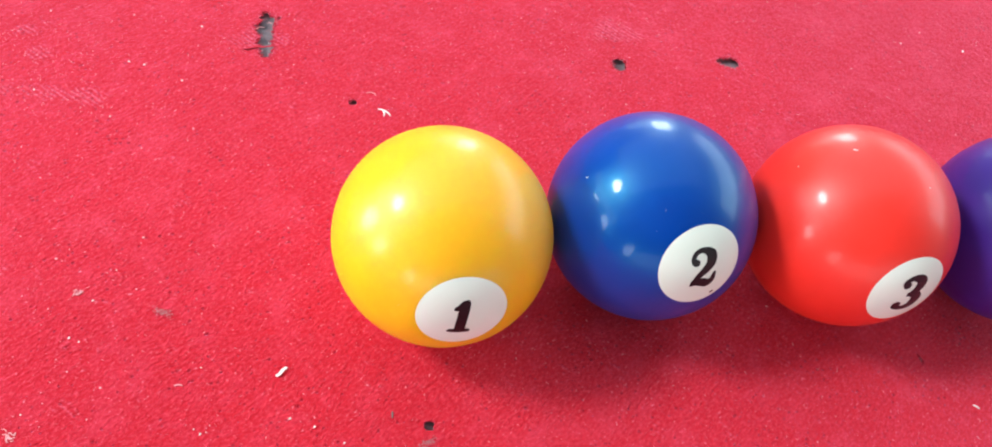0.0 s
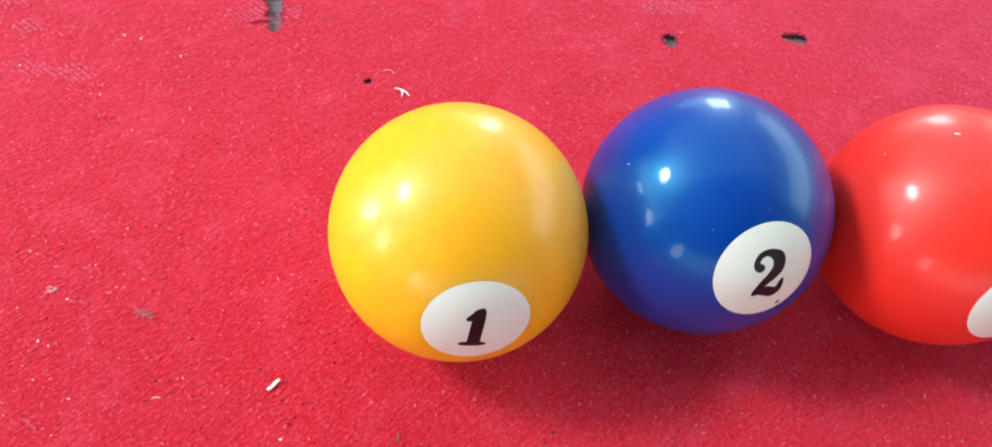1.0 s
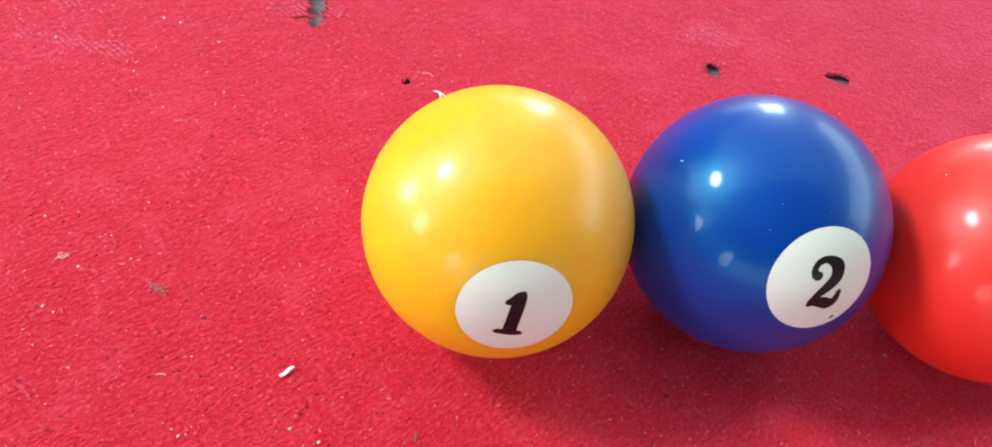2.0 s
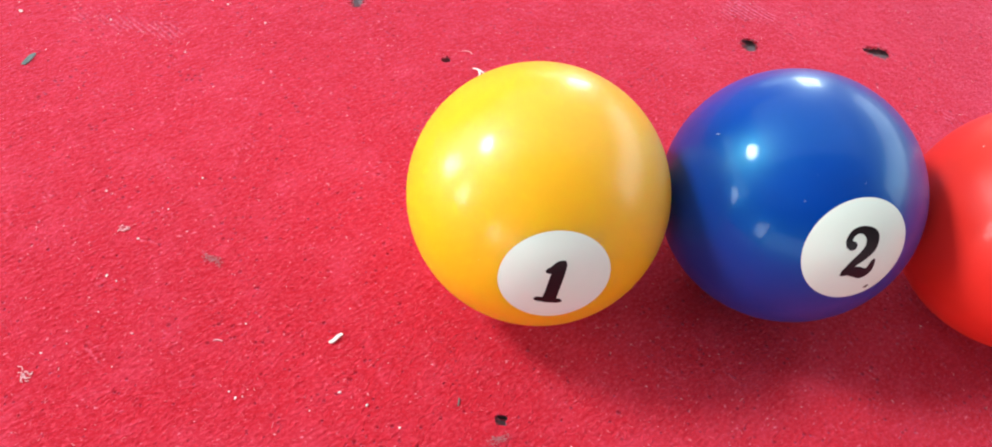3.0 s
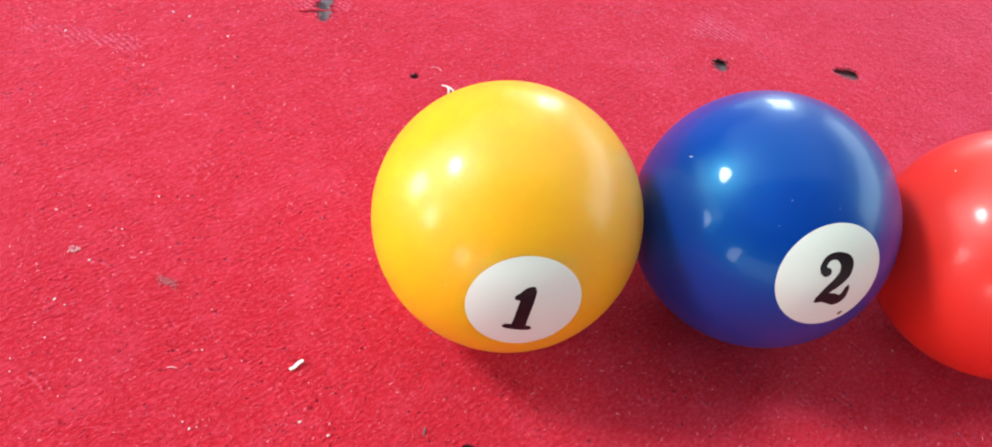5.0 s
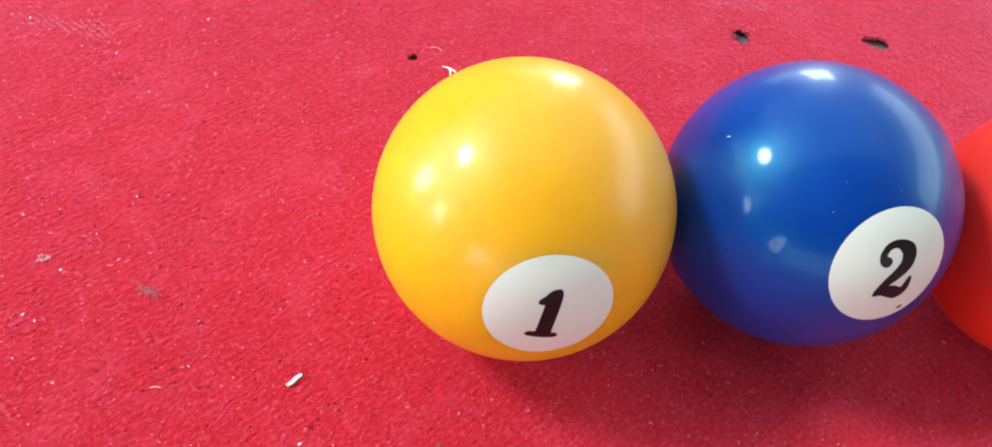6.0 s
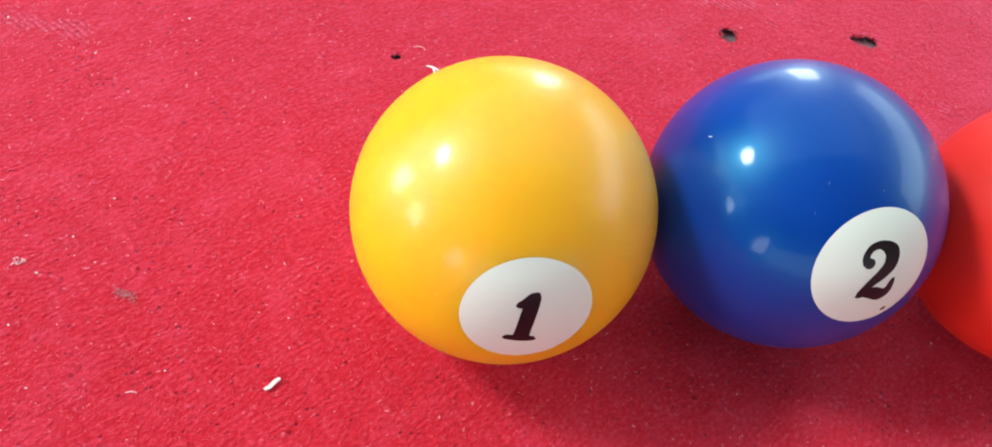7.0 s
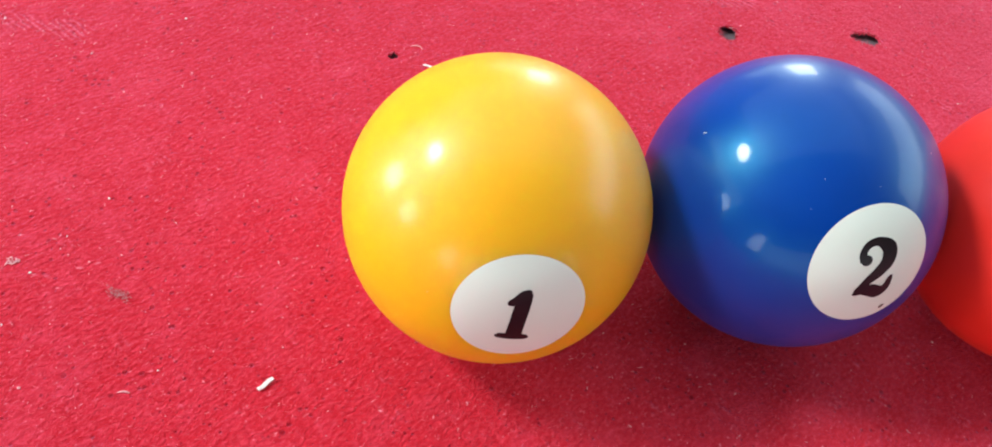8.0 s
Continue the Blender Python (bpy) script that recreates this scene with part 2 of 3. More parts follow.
def structure(ob, label, category):
    return tagged(ob, label, category, kind="structure")


# ---- walls, floor, ceiling with real openings ----
THICK = 0.20


def wall_pieces(bm, u0, u1, v0, v1, holes, put):
    """Fills the rectangle round the holes with boxes; put(u0, v0, u1, v1) gives a box's corners."""
    cuts = sorted({u0, u1, *[h[0] for h in holes], *[h[2] for h in holes]})
    for a, b in zip(cuts, cuts[1:]):
        inside = sorted((h[1], h[3]) for h in holes if h[0] <= a + 1e-6 and h[2] >= b - 1e-6)
        low = v0
        for p, q in inside:
            add_box(bm, *put(a, low, b, p))
            low = q
        add_box(bm, *put(a, low, b, v1))


def holes_of(way, u, v):
    return [(w[1][u] - w[2] / 2, w[1][v] - w[3] / 2, w[1][u] + w[2] / 2, w[1][v] + w[3] / 2) for w in WINDOWS_AND_FILLS if w[4] == way]


bm = bmesh.new()
wall_pieces(bm, X0, X1, FLOOR, TOP, holes_of("-y", 0, 2), lambda a, b, c, d: ((a, Y1, b), (c, Y1 + THICK, d)))
structure(part("wall_north", bm, PLASTER), "grey plastered wall with two window openings", "wall")
# unseen wall, dark in place of the person behind the camera
bm = bmesh.new()
wall_pieces(bm, X0, X1, FLOOR, TOP, holes_of("+y", 0, 2), lambda a, b, c, d: ((a, Y0 - THICK, b), (c, Y0, d)))
structure(part("wall_south", bm, DADO), "unseen dark brown wall that darkens reflections, with a window and a fill opening", "wall")
bm = bmesh.new()
wall_pieces(bm, Y0, Y1, FLOOR, TOP, holes_of("+x", 1, 2), lambda a, b, c, d: ((X0 - THICK, a, b), (X0, c, d)))
structure(part("wall_west", bm, DADO), "dark brown painted wall with two window openings and an added light strip", "wall")
bm = bmesh.new()
wall_pieces(bm, Y0, Y1, FLOOR, TOP, holes_of("-x", 1, 2), lambda a, b, c, d: ((X1, a, b), (X1 + THICK, c, d)))
structure(part("wall_east", bm, PLASTER), "grey plastered wall with a wide window opening", "wall")
structure(box("floor", (X0, Y0, FLOOR - THICK), (X1, Y1, FLOOR), TILE), "plain dull brown floor under the table", "floor")
bm = bmesh.new()
wall_pieces(bm, X0, X1, Y0, Y1, holes_of("-z", 0, 1), lambda a, b, c, d: ((a, b, TOP), (c, d, TOP + THICK)))
structure(part("ceiling", bm, CEILING), "grey painted ceiling with an added opening for overhead fill", "ceiling")


def window(centre, w, h, way):
    """A frame with one upright and one cross bar, set in its opening."""
    root = new("window_1")
    root.location = centre
    root.rotation_euler = {"-y": (0, 0, 0), "+x": (0, 0, radians(90)), "-x": (0, 0, radians(-90)), "+y": (0, 0, radians(180)), "-z": (radians(90), 0, 0)}[way]
    bar, deep = 0.035, 0.05
    for name, lo, hi in (("frame_side", (-w / 2, 0.0, -h / 2), (-w / 2 + bar, deep, h / 2)), ("frame_side", (w / 2 - bar, 0.0, -h / 2), (w / 2, deep, h / 2)),
                         ("frame_rail", (-w / 2 + bar, 0.0, -h / 2), (w / 2 - bar, deep, -h / 2 + bar)), ("frame_rail", (-w / 2 + bar, 0.0, h / 2 - bar), (w / 2 - bar, deep, h / 2)),
                         ("mullion", (-bar / 2, 0.005, -h / 2 + bar), (bar / 2, deep - 0.005, h / 2 - bar))):
        box(name, lo, hi, FRAMEW, root)
    return structure(root, "painted frame of a window or added fill opening", "window")


for w in WINDOWS_AND_FILLS:
    window(w[1], w[2], w[3], w[4])

structure(box("trim", (-0.25, Y1 - 0.12, 1.68), (1.28, Y1 - 0.004, 1.86), WOOD), "dark wooden beam under the ceiling", "beam")

# the lamp: a shallow open tray on two rods
lamp_tray = tagged(new("ceiling_lamp"), "white square ceiling lamp hanging from the ceiling", "lamp")
lamp_tray.location = LAMP
bm = bmesh.new()
add_box(bm, (-0.46, -0.42, 0.03), (0.46, 0.42, 0.05))
for lo, hi in (((-0.46, -0.42, -0.01), (-0.44, 0.42, 0.03)), ((0.44, -0.42, -0.01), (0.46, 0.42, 0.03)), ((-0.44, -0.42, -0.01), (0.44, -0.40, 0.03)), ((-0.44, 0.40, -0.01), (0.44, 0.42, 0.03))):
    add_box(bm, lo, hi)
part("tray", bm, FRAMEW, lamp_tray)
for k in (-0.2, 0.2):
    bm = bmesh.new()
    bmesh.ops.create_cone(bm, cap_ends=True, segments=10, radius1=0.006, radius2=0.006, depth=TOP - LAMP[2] - 0.05, matrix=Matrix.Translation((k, 0, (TOP - LAMP[2] + 0.05) / 2)))
    part("rod", bm, FRAMEW, lamp_tray)

# ---- the table: cloth over slate ----
CLOTH_THICK = 0.0008
VOID = 0.0015                        # gap added under the cloth so the tears' rims fall darker
BED = (-0.75, 0.95, -0.55, 0.62)     # x from, x to, y from, y to
table = tagged(new("pool_table"), "pool table bed with worn torn red cloth", "pool table")
table.location = (0, 0, FLOOR)

# torn holes: centre, direction of the long axis in degrees, length, widths along it
TEARS = [
    ((-0.0424, 0.1044), 88, 0.0222, ((0.0024, 0.0024), (0.0027, 0.0025), (0.0027, 0.0026), (0.0028, 0.0024), (0.0026, 0.0028), (0.0036, 0.0031), (0.0046, 0.0028), (0.0015, 0.0036), (0.0025, 0.0036), (0.0015, 0.0027))),
    ((0.0809, 0.0819), 100, 0.0064, (0.0046, 0.0057, 0.0058, 0.0044)),
    ((0.1240, 0.0803), -14, 0.0092, (0.0021, 0.0039, 0.0058, 0.0060, 0.0041)),
    ((-0.0161, 0.0716), 2, 0.0030, (0.0020, 0.0028, 0.0022)),
    ((-0.0079, -0.0401), 80, 0.0029, (0.0026, 0.0033, 0.0028)),
    ((0.1419, -0.0422), -80, 0.0038, (0.0006, 0.0011, 0.0007)),
    ((-0.1516, 0.1138), 10, 0.0040, (0.0015, 0.0022, 0.0016)),
    ((-0.0374, 0.1118), 30, 0.0018, (0.0009, 0.0013, 0.0009)),
    ((-0.0483, 0.0976), 5, 0.0040, (0.0005, 0.0010, 0.0007)),
]


def tear_outline(rng, centre, turn, length, widths):
    """A ragged closed outline round a tear."""
    n = max(6, int(length / 0.00042))
    a = radians(turn)
    ax, bx = Vector((math.cos(a), math.sin(a))), Vector((-math.sin(a), math.cos(a)))
    side = []
    for s in (1, -1):
        run = []
        for i in range(n):
            f = (i + 0.5) / n
            k = f * (len(widths) - 1)
            j = min(int(k), len(widths) - 2)
            a_w, b_w = [v[0 if s > 0 else 1] * 2 if isinstance(v, tuple) else v for v in widths[j:j + 2]]
            w = a_w + (b_w - a_w) * (k - j)
            w *= min(1.0, 0.45 + 3.2 * min(f, 1 - f)) * rng.uniform(0.64, 1.22) * (rng.uniform(0.72, 1.2) if length > 0.01 else 1.0)
            run.append(Vector(centre) + ax * (f - 0.5) * length + bx * s * w / 2)
        side.append(run)
    return side[0] + side[1][::-1]


rng = random.Random(5)
OUTLINES = [tear_outline(rng, *t) for t in TEARS]
bm = bmesh.new()
x0, x1, y0, y1 = BED
loops = [[Vector((x0, y0)), Vector((x1, y0)), Vector((x1, y1)), Vector((x0, y1))], *OUTLINES]
edges = []
for loop in loops:
    vs = [bm.verts.new((p.x, p.y, 0)) for p in loop]
    edges += [bm.edges.new((vs[i], vs[(i + 1) % len(vs)])) for i in range(len(vs))]
bmesh.ops.triangle_fill(bm, use_beauty=True, use_dissolve=False, edges=edges)
for f in bm.faces:
    if f.normal.z < 0:
        f.normal_flip()
rim = [e for e in bm.edges if len(e.link_faces) == 1]
down = bmesh.ops.extrude_edge_only(bm, edges=rim)["geom"]
bmesh.ops.translate(bm, vec=(0, 0, -CLOTH_THICK), verts=[g for g in down if isinstance(g, bmesh.types.BMVert)])
bmesh.ops.recalc_face_normals(bm, faces=bm.faces[:])
cloth = part("cloth", bm, CLOTH, table, "worn napped red cloth with torn holes")
cloth.location = (0, 0, -FLOOR)
box("slate", (x0, y0, -FLOOR - 0.027), (x1, y1, -FLOOR - CLOTH_THICK - VOID), SLATE, table, "grey slate showing through the tears")
box("table_base", (x0 + 0.05, y0 + 0.05, 0), (x1 - 0.05, y1 - 0.05, -FLOOR - 0.027), WOOD, table, "dark wooden base")


# ---- nap and frayed threads ----
def ribbons(name, mat, starts, heads, lengths, widths, lift, parent, bend):
    """Many short bent fibres in one mesh; each is two quads."""
    n = len(starts)
    d = np.stack([np.cos(heads), np.sin(heads)], 1)
    e = np.stack([np.cos(heads + bend), np.sin(heads + bend)], 1)
    s = np.stack([-d[:, 1], d[:, 0]], 1) * widths[:, None] / 2
    mid = starts + d * lengths[:, None] / 2
    end = mid + e * lengths[:, None] / 2
    v = np.zeros((n, 6, 3), np.float32)
    for k, (p, w, h) in enumerate(((starts, 1.0, 0.1), (mid, 0.9, 1.0), (end, 0.5, 0.75))):
        v[:, 2 * k, :2], v[:, 2 * k + 1, :2] = p - s * w, p + s * w
        v[:, 2 * k, 2] = lift * h
        v[:, 2 * k + 1, 2] = lift * h + widths * 0.35
    base = np.arange(n)[:, None] * 6
    quads = np.concatenate([base + np.array([0, 1, 3, 2]), base + np.array([2, 3, 5, 4])], 1).reshape(-1, 4)
    me = bpy.data.meshes.new(name)
    me.vertices.add(n * 6)
    me.vertices.foreach_set("co", v.reshape(-1))
    me.loops.add(quads.size)
    me.loops.foreach_set("vertex_index", quads.reshape(-1).astype(np.int32))
    me.polygons.add(len(quads))
    me.polygons.foreach_set("loop_start", np.arange(0, quads.size, 4, dtype=np.int32))
    me.update(calc_edges=True)
    me.materials.append(mat)
    ob = new(name, me)
    ob.parent = parent
    return tagged(ob, kind="stuff")


gen = np.random.default_rng(11)
N = 130000
spots = np.stack([gen.uniform(-0.20, 0.29, N), gen.uniform(-0.095, 0.165, N)], 1)
free = np.ones(N, bool)
for (cx, cy), turn, length, widths in TEARS:
    a = radians(turn)
    u = (spots[:, 0] - cx) * math.cos(a) + (spots[:, 1] - cy) * math.sin(a)
    w = -(spots[:, 0] - cx) * math.sin(a) + (spots[:, 1] - cy) * math.cos(a)
    free &= (np.abs(u) > length / 2) | (np.abs(w) > max(max(v) * 1.6 if isinstance(v, tuple) else v for v in widths) / 2)
spots = spots[free]
N = len(spots)
heads = TWILL + gen.normal(0, 0.9, N) + math.pi * gen.integers(0, 2, N)
ribbons("nap", FUZZ, spots, heads, gen.uniform(0.0005, 0.0014, N), gen.uniform(0.00003, 0.00008, N), gen.uniform(0.00004, 0.00028, N), cloth, gen.normal(0, 0.7, N))
# short pale fibres shed on the nap
M = 4200
loose = np.stack([gen.uniform(-0.20, 0.29, M), gen.uniform(-0.095, 0.165, M)], 1)
near_worn = np.array([WORN[k][:2] for k in gen.integers(0, len(WORN), M)]) + gen.normal(0, 1, (M, 2)) * np.array([0.016, 0.010])
loose = np.where(gen.random(M)[:, None] < 0.18, near_worn, loose)
ribbons("lint_fuzz", PALEFIBRE, loose, gen.uniform(0, math.tau, M), 0.0003 + 0.0009 * gen.random(M) ** 2, gen.uniform(0.00005, 0.00011, M), gen.uniform(0.00020, 0.00040, M), cloth, gen.normal(0, 0.8, M))
# frayed threads lean in over the rims of the tears
st, hd = [], []
for outline in OUTLINES:
    mid = sum(outline, Vector((0, 0))) / len(outline)
    for p in outline:
        for _ in range(4 if len(outline) > 24 else 1):
            away = mid - p
            st.append(p - away * 0.08 + Vector((rng.gauss(0, 0.0002), rng.gauss(0, 0.0002))))
            hd.append(math.atan2(away.y, away.x) + rng.gauss(0, 0.8))
st, hd = np.array([tuple(p) for p in st]), np.array(hd)
ribbons("frayed_threads", FRAY, st, hd, gen.uniform(0.0005, 0.0019, len(st)), gen.uniform(0.00004, 0.00010, len(st)), gen.uniform(0.00002, 0.00012, len(st)), cloth, gen.normal(0, 0.6, len(st)))


# ---- pool balls ----
def on_ball(n, a, b, r):
    """The point at a to the right and b upwards (metres) of the label's centre n, on a sphere of radius r."""
    n = Vector(n).normalized()
    up = (Vector((0, 0, 1)) - n * n.z).normalized()
    right = up.cross(n)
    a, b = a / BALL, b / BALL
    return (n * math.sqrt(max(0.0, 1 - a * a - b * b)) + right * a + up * b) * r


def spline(points, steps=8):
    """Catmull-Rom through points of any size."""
    pts = [np.array(p, float) for p in points]
    pts = [2 * pts[0] - pts[1], *pts, 2 * pts[-1] - pts[-2]]
    out = []
    for i in range(1, len(pts) - 2):
        p0, p1, p2, p3 = pts[i - 1:i + 3]
        for k in range(steps):
            t = k / steps
            out.append(0.5 * (2 * p1 + (p2 - p0) * t + (2 * p0 - 5 * p1 + 4 * p2 - p3) * t * t + (3 * p1 - p0 - 3 * p2 + p3) * t ** 3))
    return out + [pts[-2]]


def stroke(bm, n, points, r):
    """A brush stroke on the ball: points of (right, up, width) in millimetres, with round ends."""
    line = spline(points)
    rows = []
    for i, p in enumerate(line):
        d = line[min(i + 1, len(line) - 1)][:2] - line[max(i - 1, 0)][:2]
        d = d / max(np.linalg.norm(d), 1e-9)
        s = np.array([-d[1], d[0]]) * p[2] * 0.74
        rows.append([p[:2] + s * k for k in (-1, -0.5, 0, 0.5, 1)])
    vs = [[bm.verts.new(on_ball(n, q[0] / 1000, q[1] / 1000, r)) for q in row] for row in rows]
    for a, b in zip(vs, vs[1:]):
        for j in range(4):
            bm.faces.new((a[j], b[j], b[j + 1], a[j + 1]))


def dab(bm, n, a, b, size, r):
    """A round dot on the ball, millimetres."""
    c = bm.verts.new(on_ball(n, a / 1000, b / 1000, r))
    ring = [bm.verts.new(on_ball(n, (a + size * math.cos(k * math.pi / 8)) / 1000, (b + size * math.sin(k * math.pi / 8)) / 1000, r)) for k in range(16)]
    for k in range(16):
        bm.faces.new((c, ring[k], ring[(k + 1) % 16]))


NUMERALS = {
    1: ([[(0.75, 4.55, 1.4), (0.25, 2.4, 1.75), (-0.15, 0.0, 1.8), (-0.50, -2.6, 1.8), (-0.75, -4.9, 1.9)],
         [(-3.35, -4.6, 0.85), (-1.8, -4.8, 1.0), (-0.2, -5.0, 1.0), (1.5, -5.15, 0.85)],
         [(1.05, 4.75, 0.7), (0.2, 4.2, 1.1), (-0.9, 3.1, 1.1), (-1.8, 2.75, 0.9)]],
        [(-3.35, -4.65, 0.42), (1.5, -5.2, 0.42), (-1.75, 2.75, 0.52), (0.95, 4.6, 0.62)]),
    2: ([[(-2.2, 1.7, 1.3), (-2.75, 3.0, 0.9), (-1.9, 4.6, 0.9), (0.0, 5.0, 1.1), (2.0, 3.7, 1.9), (2.2, 1.5, 1.9), (1.0, -0.3, 1.6), (-0.8, -2.1, 1.2), (-2.5, -4.4, 0.8)],
         [(-2.7, -4.7, 0.7), (-1.4, -4.05, 1.3), (0.2, -4.2, 1.7), (1.7, -4.65, 1.7), (3.0, -3.9, 1.2), (3.5, -1.9, 0.7)]],
        [(-1.95, 1.8, 1.0), (3.5, -1.8, 0.38), (-2.7, -4.7, 0.36)]),
    3: ([[(-2.2, 3.3, 1.5), (-2.3, 4.3, 1.0), (-0.8, 5.15, 1.1), (1.2, 4.9, 1.7), (2.5, 3.5, 2.3), (1.8, 1.4, 2.0), (0.1, 0.15, 1.2), (-0.9, 0.0, 0.9)],
         [(0.1, 0.15, 1.1), (1.9, -0.5, 1.8), (2.7, -2.2, 2.4), (1.9, -4.3, 2.1), (-0.2, -5.2, 1.3), (-2.2, -4.8, 1.1), (-3.0, -3.9, 1.3)]],
        [(-1.9, 3.2, 1.15), (-2.5, -3.7, 1.25)]),
}


def pool_ball(place, mat, label, number=0, face=None, half=22.6):
    root = tagged(new("pool_ball"), label, "pool ball", "row of pool balls")
    root.location = (place[0], place[1], 0)
    bm = bmesh.new()
    bmesh.ops.create_uvsphere(bm, u_segments=128, v_segments=64, radius=BALL)
    body = part("ball_body", bm, mat, root, smooth=True)
    body.location = (0, 0, BALL)
    if not number:
        return root
    # the inlaid disc, a cap of the sphere a hair proud
    bm = bmesh.new()
    r = BALL + 0.00003
    edge = BALL * math.sin(radians(half))
    rows = [[bm.verts.new(on_ball(face, edge * k / 10 * math.cos(j * math.tau / 72), edge * k / 10 * math.sin(j * math.tau / 72), r)) for j in range(72)] for k in range(1, 11)]
    hub = bm.verts.new(on_ball(face, 0, 0, r))
    for j in range(72):
        bm.faces.new((hub, rows[0][j], rows[0][(j + 1) % 72]))
        for k in range(9):
            bm.faces.new((rows[k][j], rows[k + 1][j], rows[k + 1][(j + 1) % 72], rows[k][(j + 1) % 72]))
    disc = part("number_disc", bm, IVORY, body, "ivory white inlaid disc", smooth=True)
    bm = bmesh.new()
    strokes, dots = NUMERALS[number]
    for i, s in enumerate(strokes):
        stroke(bm, face, s, BALL + 0.00006 + 0.000008 * i)
    for i, (a, b, size) in enumerate(dots):
        dab(bm, face, a, b, size, BALL + 0.00009 + 0.000004 * i)
    bmesh.ops.recalc_face_normals(bm, faces=bm.faces[:])
    part("numeral", bm, INK, disc, "black serif numeral %d" % number, smooth=True)
    return root


def mark(ball, way, size, mat, name, turn=0.0, slim=1.0):
    """A fleck of dust or a nick on a ball, metres."""
    body = ball.children[0]
    n = Vector(way).normalized()
    bm = bmesh.new()
    bmesh.ops.create_icosphere(bm, subdivisions=1, radius=1.0)
    m = Matrix.Translation(n * BALL) @ n.to_track_quat("Z", "Y").to_matrix().to_4x4() @ pose(0, 0, 0, 0, 0, turn) @ Matrix.Diagonal((size, size * slim, size * 0.25, 1))
    bmesh.ops.transform(bm, matrix=m, verts=bm.verts[:])
    return part(name, bm, mat, body)


yellow = pool_ball((0.0, 0.0), YELLOW, "glossy yellow pool ball with a white disc numbered 1", 1, (-0.017, -0.957, 0.291), 22.6)
blue = pool_ball((0.0576, 0.0), BLUE, "glossy blue pool ball with a white disc numbered 2", 2, (0.067, -0.867, 0.494), 22.9)
red = pool_ball((0.1148, -0.0094), RED, "glossy red pool ball with a white disc numbered 3", 3, (0.039, -0.947, 0.318), 22.4)
purple = pool_ball((0.1722, -0.0169), PURPLE, "glossy dark purple pool ball at the row's end")
mark(blue, on_ball((0.067, -0.867, 0.494), 0.0043, -0.0086, BALL), 0.00068, NICK, "nick", 30, 0.7)
mark(blue, (-0.77, 0.081, 0.633), 0.00055, LINT, "dust_fleck", 60, 0.22)
for way, s in (((0.518, -0.259, 0.815), 0.00010), ((-0.35, -0.591, 0.726), 0.00007), ((0.05, -0.529, 0.847), 0.00007), ((-0.27, -0.462, 0.843), 0.00007)):
    mark(blue, way, s, LINT, "dust_fleck")
for way, s, t, k in (((0.213, -0.229, 0.95), 0.00022, 0, 1.0), ((-0.287, 0.266, 0.92), 0.0008, 95, 0.25), ((-0.701, 0.331, 0.632), 0.00020, 0, 1.0)):
    mark(red, way, s, LINT, "dust_fleck", t, k)
mark(yellow, (-0.525, -0.79, 0.318), 0.00009, LINT, "dust_fleck")


# ---- loose bits on the cloth ----
def crumb(name, x, y, sx, sy, sz, turn, mat, label, category, seed, rough=0.25, group=""):
    """A small irregular crumb resting on the nap."""
    r = random.Random(seed)
    bm = bmesh.new()
    bmesh.ops.create_icosphere(bm, subdivisions=2, radius=1.0)
    for v in bm.verts:
        v.co *= 1 + r.uniform(-rough, rough)
    bmesh.ops.transform(bm, matrix=Matrix.Diagonal((sx, sy, sz, 1)), verts=bm.verts[:])
    ob = part(name, bm, mat)
    ob.matrix_basis = pose(x, y, sz * 0.8, 0, 0, turn)
    return tagged(ob, label, category, group)


def splinter(x, y, length, width, turn):
    bm = bmesh.new()
    add_box(bm, (-length / 2, -width / 2, 0), (length / 2, width / 2, width * 0.6))
    bmesh.ops.subdivide_edges(bm, edges=bm.edges[:], cuts=3, use_grid_fill=True)
    r = random.Random(3)
    for v in bm.verts:
        f = v.co.x / length
        v.co.y *= 1 - 1.2 * max(0, abs(f) - 0.3)
        v.co += Vector((r.uniform(-1, 1), r.uniform(-1, 1), r.uniform(0, 1))) * width * 0.10
        v.co.y += 0.12 * width * math.sin(f * 7)
    ob = part("splinter", bm, SPLINT)
    ob.matrix_basis = pose(x, y, 0.0002, 0, 0, turn)
    return tagged(ob, "pale wood splinter lying on the red cloth", "splinter")


def thread(name, runs, width, mat, label):
    """A scrap of thread: runs of points (x, y) in metres, one tube a run, in one mesh."""
    bm = bmesh.new()
    for run in runs:
        line = spline([(*p, 0.0) for p in run], 5)
        rings = []
        for i, p in enumerate(line):
            d = line[min(i + 1, len(line) - 1)] - line[max(i - 1, 0)]
            d = d / np.linalg.norm(d)
            k = width / 2 * (0.55 + 0.45 * math.sin(math.pi * (i + 0.6) / (len(line) + 0.2)))
            rings.append([bm.verts.new((p[0] - d[1] * k * math.cos(a), p[1] + d[0] * k * math.cos(a), k + k * math.sin(a) + 0.0001)) for a in (0, 1.26, 2.51, 3.77, 5.03)])
        for a, b in zip(rings, rings[1:]):
            for j in range(5):
                bm.faces.new((a[j], b[j], b[(j + 1) % 5], a[(j + 1) % 5]))
        bm.faces.new(rings[0]), bm.faces.new(rings[-1][::-1])
    bmesh.ops.recalc_face_normals(bm, faces=bm.faces[:])
    return tagged(part(name, bm, mat, smooth=True), label, "lint")


